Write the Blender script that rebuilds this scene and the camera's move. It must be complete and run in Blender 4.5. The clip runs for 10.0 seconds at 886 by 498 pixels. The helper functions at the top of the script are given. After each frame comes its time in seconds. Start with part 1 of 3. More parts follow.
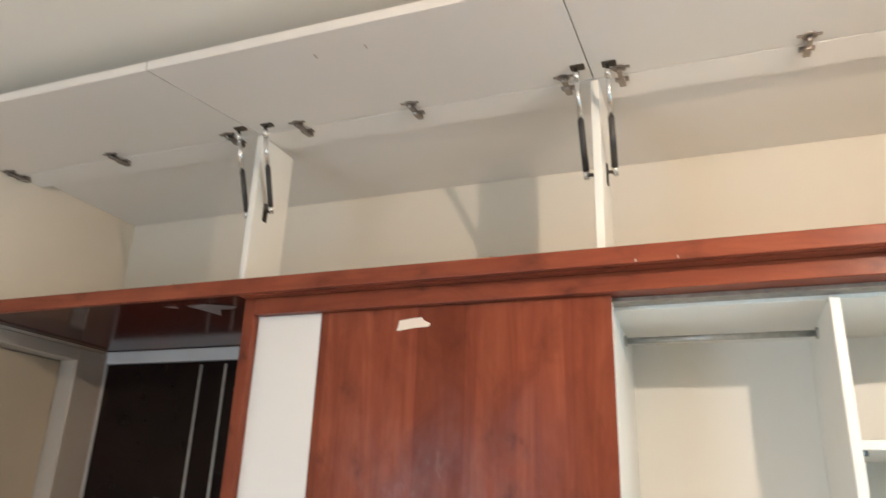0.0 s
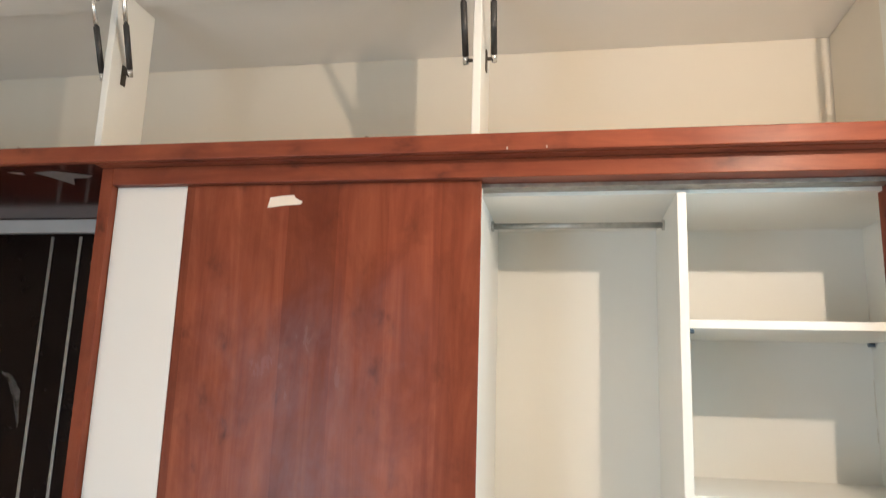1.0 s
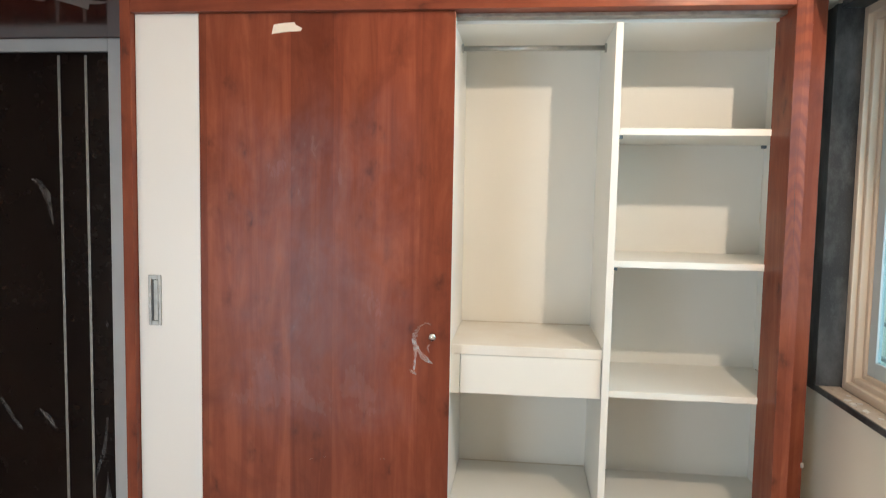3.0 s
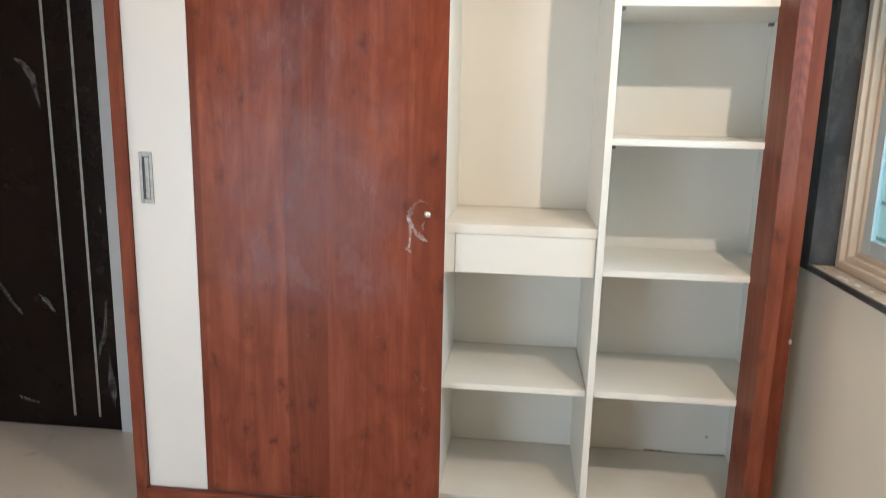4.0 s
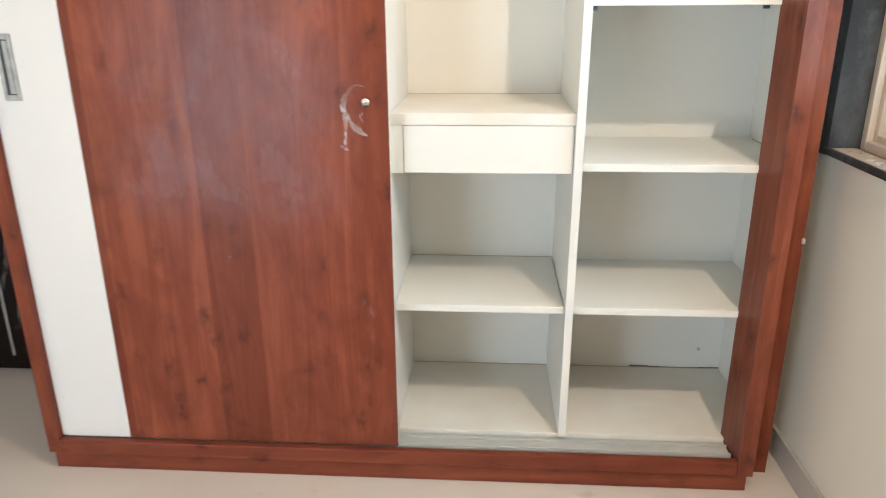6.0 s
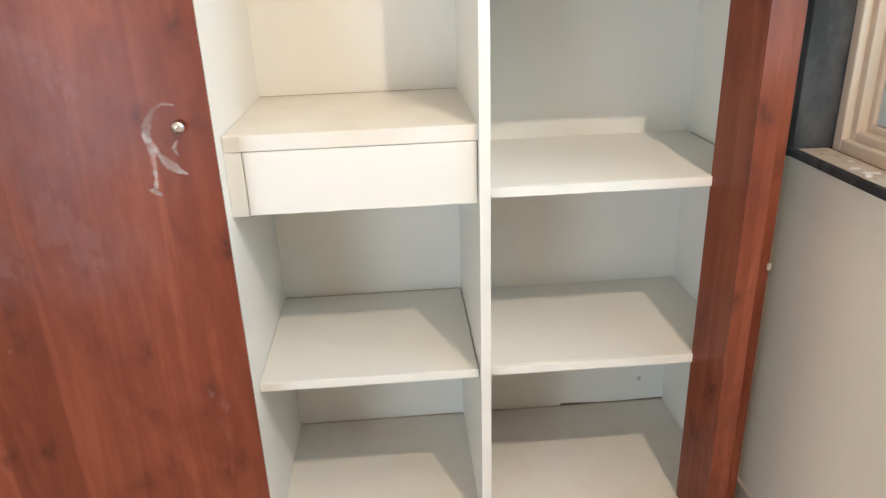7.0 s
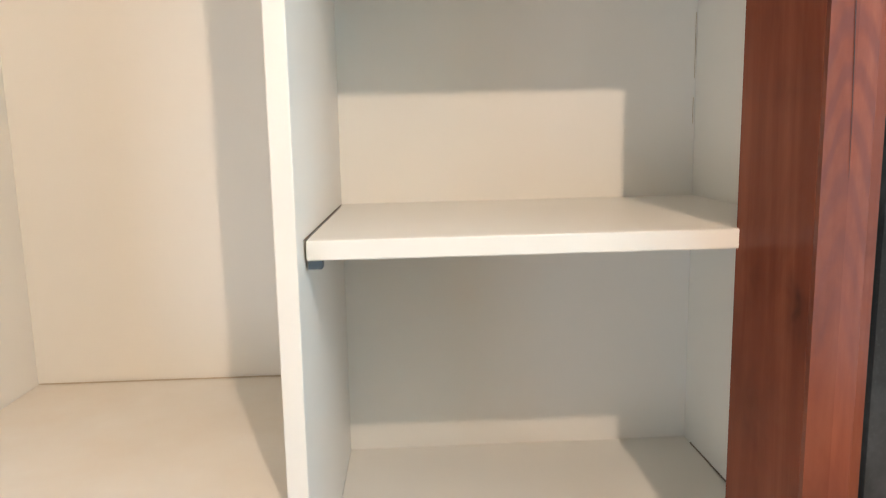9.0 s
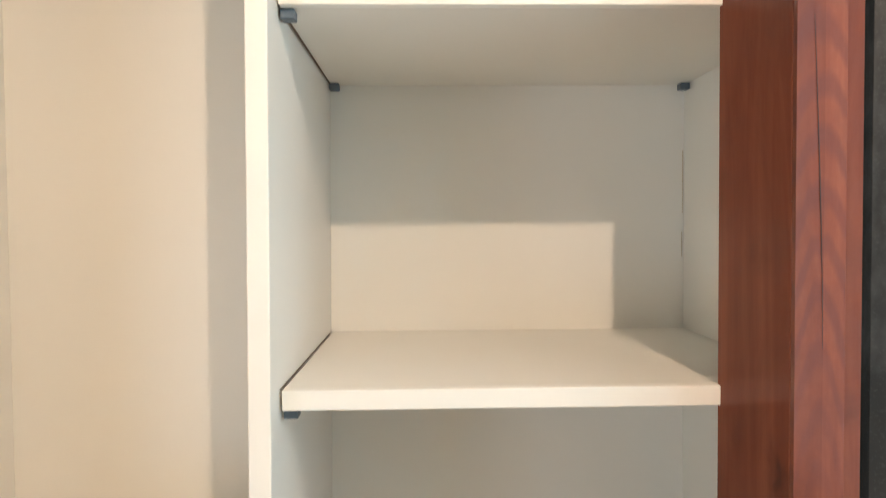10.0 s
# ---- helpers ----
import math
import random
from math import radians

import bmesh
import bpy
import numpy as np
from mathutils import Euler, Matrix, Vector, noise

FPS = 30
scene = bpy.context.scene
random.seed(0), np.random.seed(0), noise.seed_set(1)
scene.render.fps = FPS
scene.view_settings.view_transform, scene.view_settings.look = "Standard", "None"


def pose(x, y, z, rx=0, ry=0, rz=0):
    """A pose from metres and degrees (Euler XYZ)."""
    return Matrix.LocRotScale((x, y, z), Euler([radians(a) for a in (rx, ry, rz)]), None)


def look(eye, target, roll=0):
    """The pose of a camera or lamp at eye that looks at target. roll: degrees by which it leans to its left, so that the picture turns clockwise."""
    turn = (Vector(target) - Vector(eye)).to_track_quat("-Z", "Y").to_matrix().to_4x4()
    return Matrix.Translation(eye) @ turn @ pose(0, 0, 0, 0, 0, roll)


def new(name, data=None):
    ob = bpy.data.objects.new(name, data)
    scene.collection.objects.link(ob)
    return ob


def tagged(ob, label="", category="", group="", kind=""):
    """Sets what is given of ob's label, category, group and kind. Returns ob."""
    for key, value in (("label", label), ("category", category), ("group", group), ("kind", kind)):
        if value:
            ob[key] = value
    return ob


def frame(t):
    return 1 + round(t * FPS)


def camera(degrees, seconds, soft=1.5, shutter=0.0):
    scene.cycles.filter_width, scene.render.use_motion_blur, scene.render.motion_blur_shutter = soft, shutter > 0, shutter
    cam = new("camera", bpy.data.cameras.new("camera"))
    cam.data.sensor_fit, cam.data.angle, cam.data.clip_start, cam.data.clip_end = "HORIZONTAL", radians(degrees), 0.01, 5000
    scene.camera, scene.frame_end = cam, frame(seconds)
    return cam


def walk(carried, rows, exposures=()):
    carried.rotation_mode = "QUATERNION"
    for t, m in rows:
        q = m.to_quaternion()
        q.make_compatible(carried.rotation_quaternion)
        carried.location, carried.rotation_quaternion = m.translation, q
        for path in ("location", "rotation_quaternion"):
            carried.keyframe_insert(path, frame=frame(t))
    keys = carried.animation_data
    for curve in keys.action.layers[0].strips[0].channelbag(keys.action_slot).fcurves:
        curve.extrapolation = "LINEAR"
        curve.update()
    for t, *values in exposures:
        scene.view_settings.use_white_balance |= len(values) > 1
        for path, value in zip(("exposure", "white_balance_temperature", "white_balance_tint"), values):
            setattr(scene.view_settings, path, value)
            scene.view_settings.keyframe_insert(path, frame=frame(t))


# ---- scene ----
cam = camera(63.9, 10.0, soft=1.0, shutter=0.35)
EXPOSURES = [(0.0, 0.37, 5900, 12), (2.0, 0.34, 6030, 12), (3.5, 0.36, 5870, 11), (4.5, 0.54, 5700, 10), (5.0, 0.77, 5700, 9),
             (7.0, 0.65, 5830, 12), (7.5, 0.60, 5950, 14), (8.0, 0.29, 6260, 18), (8.5, 0.28, 6290, 18), (9.0, 0.30, 6300, 18), (10.0, 0.26, 6540, 17)]
PATH = [
    (0, (1.26, -1.673, 1.568), (0.578, 0.084, 2.238), 2.1),
    (0.5, (1.262, -1.656, 1.556), (0.794, 0.213, 2.093), 1.3),
    (1, (1.263, -1.681, 1.549), (0.909, 0.251, 1.926), 1.8),
    (1.5, (1.295, -1.781, 1.526), (1.003, 0.183, 1.761), 2.3),
    (2, (1.292, -1.901, 1.524), (1.049, 0.078, 1.684), 2.2),
    (2.2, (1.255, -1.974, 1.531), (1.022, 0.010, 1.627), 1.3),
    (3.3, (1.261, -2.131, 1.484), (1.048, -0.154, 1.267), 1.1),
    (3.5, (1.268, -2.124, 1.441), (1.061, -0.15, 1.191), 1.2),
    (4, (1.265, -2.115, 1.402), (1.06, -0.165, 1.007), 1.3),
    (4.5, (1.258, -2.081, 1.356), (1.087, -0.178, 0.765), 1.0),
    (5, (1.263, -2.022, 1.316), (1.09, -0.139, 0.664), -0.2),
    (5.2, (1.259, -1.991, 1.297), (1.083, -0.089, 0.703), -0.6),
    (6.3, (1.315, -1.570, 1.302), (1.266, 0.316, 0.637), 0.3),
    (6.5, (1.327, -1.45, 1.316), (1.36, 0.436, 0.65), 0.4),
    (7, (1.362, -1.22, 1.319), (1.472, 0.633, 0.574), -2.1),
    (7.5, (1.447, -0.952, 1.31), (1.416, 0.913, 0.588), -0.0),
    (8, (1.532, -0.767, 1.323), (1.607, 1.126, 0.682), -0.9),
    (8.5, (1.593, -0.644, 1.379), (1.76, 1.305, 0.962), -1.9),
    (9, (1.651, -0.602, 1.417), (1.731, 1.372, 1.106), -1.3),
    (9.5, (1.681, -0.596, 1.451), (1.748, 1.393, 1.248), -0.8),
    (10, (1.686, -0.6, 1.481), (1.739, 1.398, 1.418), -0.4),
]
walk(cam, [(t, look(eye, target, roll)) for t, eye, target, roll in PATH], exposures=EXPOSURES)

# ---- light ----
world = bpy.data.worlds.new("daylight")
scene.world = world
world.use_nodes = True
wn = world.node_tree.nodes
sky = wn.new("ShaderNodeTexSky")
sky.sky_type, sky.sun_disc = "NISHITA", False
sky.sun_elevation, sky.sun_rotation = radians(45), radians(-18)
world.node_tree.links.new(sky.outputs[0], wn["Background"].inputs[0])
wn["Background"].inputs[1].default_value = 0.10

sun = new("sun", bpy.data.lights.new("sun", "SUN"))
sun.data.energy, sun.data.angle, sun.data.color = 2.0, radians(0.6), (1.0, 0.95, 0.88)
sun.matrix_world = look((0, 0, 0), (0.25, -0.75, -0.8))

bulb = new("wall_bulb_light", bpy.data.lights.new("wall_bulb_light", "POINT"))
bulb.data.energy, bulb.data.color, bulb.data.shadow_soft_size = 47.5, (1.0, 0.79, 0.57), 0.018
bulb.location = (1.995, -1.15, 2.38)

day = new("window_daylight", bpy.data.lights.new("window_daylight", "AREA"))
day.data.shape, day.data.size, day.data.size_y = "RECTANGLE", 0.92, 1.1
day.data.energy, day.data.color = 11.0, (0.84, 0.94, 1.0)
day.matrix_world = look((2.352, -0.61, 1.53), (0.0, -0.50, 1.3))

day2 = new("balcony_daylight", bpy.data.lights.new("balcony_daylight", "AREA"))
day2.data.shape, day2.data.size, day2.data.size_y = "RECTANGLE", 1.10, 1.40
day2.data.energy, day2.data.color = 22.0, (0.84, 0.94, 1.0)
day2.matrix_world = look((-0.49, -3.235, 0.75), (-0.1, 0.0, 0.0))

# ---- materials ----
def shader(name, rough=0.5, metal=0.0, spec=0.5):
    m = bpy.data.materials.new(name)
    m.use_nodes = True
    nt = m.node_tree
    b = nt.nodes["Principled BSDF"]
    b.inputs["Roughness"].default_value, b.inputs["Metallic"].default_value = rough, metal
    b.inputs["Specular IOR Level"].default_value = spec
    return m, nt, b


def node(nt, kind, **values):
    n = nt.nodes.new(kind)
    for key, value in values.items():
        n.inputs[key].default_value = value
    return n


def coords(nt, scale):
    tc = nt.nodes.new("ShaderNodeTexCoord")
    mp = node(nt, "ShaderNodeMapping", Scale=scale)
    nt.links.new(tc.outputs["Object"], mp.inputs["Vector"])
    return mp.outputs[0]


def noise_tex(nt, scale, vec, detail=4.0, rough=0.55, distort=0.0):
    n = node(nt, "ShaderNodeTexNoise", Scale=scale, Detail=detail, Roughness=rough, Distortion=distort)
    nt.links.new(vec, n.inputs["Vector"])
    return n.outputs["Fac"]


def ramp(nt, fac, stops):
    r = nt.nodes.new("ShaderNodeValToRGB")
    while len(r.color_ramp.elements) < len(stops):
        r.color_ramp.elements.new(0.5)
    for e, (p, c) in zip(r.color_ramp.elements, stops):
        e.position, e.color = p, (*c, 1) if len(c) == 3 else c
    nt.links.new(fac, r.inputs[0])
    return r.outputs[0]


def mix(nt, fac, a, b, mode="MIX"):
    n = nt.nodes.new("ShaderNodeMix")
    n.data_type, n.blend_type = "RGBA", mode
    for socket, value in ((n.inputs[0], fac), (n.inputs[6], a), (n.inputs[7], b)):
        if hasattr(value, "links"):
            nt.links.new(value, socket)
        else:
            socket.default_value = value if isinstance(value, (int, float)) else (*value, 1)
    return n.outputs[2]


def bump(nt, b, height, strength, distance=0.002):
    n = node(nt, "ShaderNodeBump", Strength=strength, Distance=distance)
    nt.links.new(height, n.inputs["Height"])
    nt.links.new(n.outputs[0], b.inputs["Normal"])


def grey(v):
    return (v, v, v)


def paint(name, base, dirt, rough=0.6, scale=3.0, amount=0.35, grain=180.0, relief=0.12):
    """Painted or laminated surface: soft blotches, a finer mottling and a light orange-peel relief."""
    m, nt, b = shader(name, rough)
    v = coords(nt, (1, 1, 1))
    big = ramp(nt, noise_tex(nt, scale, v, 5, 0.6), ((0.0, grey(0)), (0.35, grey(amount * 0.12)), (1.0, grey(amount * 1.3))))
    fine = ramp(nt, noise_tex(nt, scale * 14, v, 3), ((0.0, grey(0)), (1.0, grey(amount * 0.6))))
    c = mix(nt, big, base, dirt)
    nt.links.new(mix(nt, fine, c, [x * 0.93 for x in base]), b.inputs["Base Color"])
    r = ramp(nt, noise_tex(nt, scale * 3, v, 3), ((0.0, grey(rough - 0.08)), (1.0, grey(rough + 0.08))))
    nt.links.new(r, b.inputs["Roughness"])
    bump(nt, b, noise_tex(nt, grain, v, 2), relief, 0.001)
    return m


def wood(name, grain, dark, mid, light, rough=0.20, strip=0.135, arches=None, dusty_haze=None, spec=0.13):
    """Red-brown printed wood laminate; grain is the axis along which it runs. arches: the centre of a cathedral figure."""
    m, nt, b = shader(name, rough, 0.0, spec)
    k = "xyz".index(grain)

    def along(cross, lengthwise):
        v = [cross] * 3
        v[k] = lengthwise
        return coords(nt, v)

    fibre = noise_tex(nt, 1.0, along(17.0, 1.5), 6, 0.62, 1.2)
    c = ramp(nt, fibre, ((0.10, dark), (0.45, mid), (0.85, light)))
    # broad clouds of darker and lighter print
    cloud = noise_tex(nt, 1.0, along(7.0, 4.0), 5, 0.6, 0.8)
    c = mix(nt, ramp(nt, cloud, ((0.32, grey(0.55)), (0.55, grey(0.0)))), c, dark)
    # boards of slightly different tone
    tc = nt.nodes.new("ShaderNodeTexCoord")
    sep = nt.nodes.new("ShaderNodeSeparateXYZ")
    nt.links.new(tc.outputs["Object"], sep.inputs[0])
    q = nt.nodes.new("ShaderNodeMath")
    q.operation, q.inputs[1].default_value = "DIVIDE", strip
    nt.links.new(sep.outputs["Z" if grain == "x" else "X"], q.inputs[0])
    f = nt.nodes.new("ShaderNodeMath")
    f.operation = "FLOOR"
    nt.links.new(q.outputs[0], f.inputs[0])
    wh = nt.nodes.new("ShaderNodeTexWhiteNoise")
    wh.noise_dimensions = "1D"
    nt.links.new(f.outputs[0], wh.inputs["W"])
    tone = ramp(nt, wh.outputs["Value"], ((0.0, (0.80, 0.77, 0.76)), (1.0, (1.20, 1.24, 1.24))))
    c = mix(nt, 0.8, c, tone, "MULTIPLY")
    # knots, drawn out along the grain
    kv = along(13.0, 8.0)
    nv = node(nt, "ShaderNodeTexNoise", Scale=3.0, Detail=2.0)
    nt.links.new(kv, nv.inputs["Vector"])
    sc = nt.nodes.new("ShaderNodeVectorMath")
    sc.operation, sc.inputs[3].default_value = "SCALE", 0.75
    nt.links.new(nv.outputs["Color"], sc.inputs[0])
    wob = nt.nodes.new("ShaderNodeVectorMath")
    wob.operation = "ADD"
    nt.links.new(kv, wob.inputs[0])
    nt.links.new(sc.outputs[0], wob.inputs[1])
    vor = node(nt, "ShaderNodeTexVoronoi", Scale=1.0, Randomness=1.0)
    nt.links.new(wob.outputs[0], vor.inputs["Vector"])
    some = ramp(nt, noise_tex(nt, 1.0, along(9.0, 5.0), 2), ((0.36, grey(0.0)), (0.54, grey(1.0))))
    knot = ramp(nt, vor.outputs["Distance"], ((0.05, grey(0.66)), (0.12, grey(0.42)), (0.24, grey(0.16)), (0.38, grey(0.0))))
    knot = mix(nt, 1.0, knot, some, "MULTIPLY")
    c = mix(nt, knot, c, [x * k for x, k in zip(dark, (0.42, 0.62, 0.85))])
    if arches:
        stretch = (7.0, 7.0, 1.0)
        tc2 = nt.nodes.new("ShaderNodeTexCoord")
        mp = node(nt, "ShaderNodeMapping", Scale=stretch, Location=[-a * t for a, t in zip(arches, stretch)])
        nt.links.new(tc2.outputs["Object"], mp.inputs["Vector"])
        w = node(nt, "ShaderNodeTexWave", Scale=6.5, Distortion=5.0, Detail=3.0)
        w.wave_type, w.rings_direction = "RINGS", "SPHERICAL"
        w.inputs["Detail Scale"].default_value = 0.7
        nt.links.new(mp.outputs[0], w.inputs["Vector"])
        sp = nt.nodes.new("ShaderNodeSeparateXYZ")
        nt.links.new(tc2.outputs["Object"], sp.inputs[0])
        rise = node(nt, "ShaderNodeMapRange")
        rise.inputs["From Min"].default_value, rise.inputs["From Max"].default_value = arches[2] + 0.05, arches[2] + 0.30
        nt.links.new(sp.outputs["Z"], rise.inputs["Value"])
        figure = mix(nt, 1.0, ramp(nt, w.outputs["Fac"], ((0.30, grey(0.0)), (0.90, grey(0.42)))), rise.outputs[0], "MULTIPLY")
        c = mix(nt, figure, c, [x * k for x, k in zip(dark, (0.9, 1.15, 1.7))])
    # fine streaks
    streak = noise_tex(nt, 1.0, along(120.0, 5.0), 3, 0.6)
    c = mix(nt, ramp(nt, streak, ((0.45, grey(0.0)), (0.75, grey(0.14)))), c, dark)
    r = ramp(nt, noise_tex(nt, 3.0, coords(nt, (1, 1, 1)), 4), ((0.2, grey(rough)), (0.8, grey(rough + 0.07))))
    if dusty_haze:
        # dust wisps and a painted haze of reflected daylight mid-panel: x0, x1, z0, z1, soft borders but a sharp lower
        # one
        x0, x1, z0, z1 = dusty_haze
        veil = None
        for axis, lo, hi in (("X", x0, x0 + 0.16), ("X", x1, x1 - 0.20), ("Z", z0, z0 + 0.25), ("Z", z1, z1 - 0.40)):
            mr = nt.nodes.new("ShaderNodeMapRange")
            mr.interpolation_type = "SMOOTHSTEP"
            mr.inputs["From Min"].default_value, mr.inputs["From Max"].default_value = min(lo, hi), max(lo, hi)
            mr.inputs["To Min"].default_value, mr.inputs["To Max"].default_value = (0.0, 1.0) if lo < hi else (1.0, 0.0)
            nt.links.new(sep.outputs[axis], mr.inputs["Value"])
            veil = mr.outputs[0] if veil is None else mix(nt, 1.0, veil, mr.outputs[0], "MULTIPLY")
        rub = ramp(nt, noise_tex(nt, 1.0, along(4.5, 3.2), 4, 0.6, 0.5), ((0.38, grey(0.0)), (0.66, grey(0.40))))
        wisps = ramp(nt, noise_tex(nt, 1.0, along(38.0, 13.0), 4, 0.65, 0.8), ((0.35, grey(0.55)), (0.70, grey(1.0))))
        veil = mix(nt, 1.0, mix(nt, 1.0, veil, rub, "MULTIPLY"), wisps, "MULTIPLY")
        c = mix(nt, veil, c, (0.21, 0.15, 0.175))
        r = mix(nt, veil, r, grey(0.4))
    nt.links.new(c, b.inputs["Base Color"])
    nt.links.new(r, b.inputs["Roughness"])
    bump(nt, b, streak, 0.10, 0.0006)
    return m


WD, WM, WL = (0.112, 0.027, 0.016), (0.188, 0.048, 0.025), (0.274, 0.082, 0.041)
wood_v = wood("red_wood_laminate_upright", "z", WD, WM, WL)
# door laminate with the doorway's hazy reflection painted into its colour, plus some dust
wood_dusty_haze = wood("dusty_hazed_red_wood_laminate", "z", WD, WM, WL, dusty_haze=(0.27, 1.0, 0.655, 1.95))
wood_h = wood("red_wood_laminate_level", "x", WD, WM, WL, 0.29)
wood_arch = wood("red_wood_laminate_arched", "z", WD, WM, WL, 0.20, 0.135, (2.022, 0.0, 1.10), spec=0.26)
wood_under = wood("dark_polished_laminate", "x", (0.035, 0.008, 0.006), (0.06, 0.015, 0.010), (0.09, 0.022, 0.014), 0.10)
white_lam = paint("white_laminate", (0.80, 0.785, 0.73), (0.74, 0.70, 0.62), 0.42, 2.0, 0.35)
stained_lam = paint("stained_white_laminate", (0.80, 0.775, 0.715), (0.62, 0.50, 0.36), 0.42, 4.5, 0.62)
white_strip = paint("ivory_gloss_laminate", (0.74, 0.72, 0.69), (0.70, 0.675, 0.64), 0.34, 2.0, 0.2)
flap_lam = paint("offwhite_laminate_flap", (0.76, 0.72, 0.67), (0.68, 0.635, 0.58), 0.38, 2.0, 0.4)
plaster = paint("cream_wall_paint", (0.76, 0.695, 0.59), (0.69, 0.625, 0.515), 0.75, 1.6, 0.45, 90, 0.25)
ceiling_paint = paint("ceiling_paint", (0.78, 0.74, 0.66), (0.72, 0.68, 0.60), 0.8, 1.4, 0.4, 90, 0.2)
side_frame = paint("tan_grey_primer", (0.43, 0.38, 0.32), (0.34, 0.29, 0.24), 0.55, 5.0, 0.4)
frame_paint = paint("grey_white_primer", (0.57, 0.57, 0.57), (0.40, 0.39, 0.38), 0.55, 5.0, 0.5)
tan_door = paint("tan_door_paint", (0.46, 0.39, 0.29), (0.38, 0.31, 0.22), 0.5, 3.0, 0.5)
def granite_material():
    m, nt, b = shader("black_granite", 0.32, 0.0, 0.18)
    v = coords(nt, (1, 1, 1))
    c = ramp(nt, noise_tex(nt, 5, v, 4, 0.5), ((0.3, (0.026, 0.027, 0.028)), (0.75, (0.050, 0.051, 0.052))))
    c = mix(nt, ramp(nt, noise_tex(nt, 260, v, 2), ((0.55, grey(0)), (0.8, grey(0.35)))), c, (0.10, 0.10, 0.10))
    smear = ramp(nt, noise_tex(nt, 16, coords(nt, (1, 1, 0.5)), 4, 0.65), ((0.44, grey(0)), (0.80, grey(0.42))))
    nt.links.new(mix(nt, smear, c, (0.20, 0.20, 0.20)), b.inputs["Base Color"])
    nt.links.new(ramp(nt, noise_tex(nt, 7, v, 4), ((0.3, grey(0.28)), (0.8, grey(0.42)))), b.inputs["Roughness"])
    return m


granite = granite_material()
upvc = paint("cream_window_profile", (0.54, 0.44, 0.34), (0.44, 0.35, 0.26), 0.42, 4.0, 0.4)
sash_paint = paint("grey_sash_profile", (0.44, 0.50, 0.52), (0.36, 0.41, 0.43), 0.4, 4.0, 0.4)
skirting_tile = paint("grey_beige_skirting", (0.46, 0.41, 0.36), (0.38, 0.34, 0.30), 0.35, 4.0, 0.5)
dust = paint("plaster_dust", (0.40, 0.32, 0.25), (0.22, 0.15, 0.10), 0.85, 14.0, 0.8, 200, 0.4)
plaster_bits = paint("plaster_crumb", (0.52, 0.47, 0.42), (0.38, 0.32, 0.27), 0.85, 30.0, 0.6)
tape_mat = paint("masking_tape", (0.78, 0.70, 0.60), (0.66, 0.57, 0.48), 0.6, 30.0, 0.6)
door_black = paint("dark_lacquered_door", (0.008, 0.004, 0.0035), (0.016, 0.009, 0.007), 0.25, 5.0, 0.5, 120, 0.05)
door_black.node_tree.nodes["Principled BSDF"].inputs["Specular IOR Level"].default_value = 0.2
black_plastic = paint("black_strut_tube", (0.035, 0.032, 0.030), (0.06, 0.055, 0.05), 0.4, 20.0, 0.4)
track_grey = paint("pale_grey_track", (0.50, 0.50, 0.47), (0.38, 0.37, 0.34), 0.4, 12.0, 0.6)
cap_grey = paint("blue_grey_plastic", (0.10, 0.13, 0.16), (0.07, 0.09, 0.11), 0.45, 30.0, 0.4)


def metal(name, base, rough):
    m, nt, b = shader(name, rough, 1.0)
    v = coords(nt, (1, 1, 1))
    nt.links.new(ramp(nt, noise_tex(nt, 35, v, 4), ((0.35, base), (0.7, [x * 0.75 for x in base]))), b.inputs["Base Color"])
    nt.links.new(ramp(nt, noise_tex(nt, 60, v, 3), ((0.3, grey(rough)), (0.8, grey(rough + 0.18)))), b.inputs["Roughness"])
    return m


chrome = metal("polished_steel", (0.86, 0.84, 0.82), 0.16)
steel = metal("nickel_hinge_steel", (0.34, 0.30, 0.27), 0.28)
dark_steel = metal("dark_bracket_steel", (0.11, 0.095, 0.08), 0.32)
alu = metal("brushed_aluminium", (0.55, 0.55, 0.53), 0.38)
pewter = metal("satin_grey_metal", (0.42, 0.40, 0.37), 0.42)


def floor_material():
    m, nt, b = shader("beige_vitrified_tile", 0.27)
    v = coords(nt, (1, 1, 1))
    c = ramp(nt, noise_tex(nt, 1.1, v, 1.0, 0.4), ((0.0, (0.62, 0.55, 0.485)), (1.0, (0.70, 0.63, 0.56))))
    # small brown stains
    spots = ramp(nt, noise_tex(nt, 13.0, v, 1.5, 0.4), ((0.0, grey(0.0)), (0.70, grey(0.0)), (0.84, grey(0.45))))
    nt.links.new(mix(nt, spots, c, (0.34, 0.24, 0.16)), b.inputs["Base Color"])
    return m


def film_material(name="cloudy_plastic_film", least=0.14, most=0.65):
    m, nt, b = shader(name, 0.25)
    nt.links.new(ramp(nt, noise_tex(nt, 40, coords(nt, (1, 1, 1)), 4), ((0.3, (0.62, 0.55, 0.52)), (0.7, (0.85, 0.82, 0.80)))), b.inputs["Base Color"])
    nt.links.new(ramp(nt, noise_tex(nt, 24, coords(nt, (1, 1, 1)), 2), ((0.32, grey(least)), (0.72, grey(most)))), b.inputs["Alpha"])
    return m


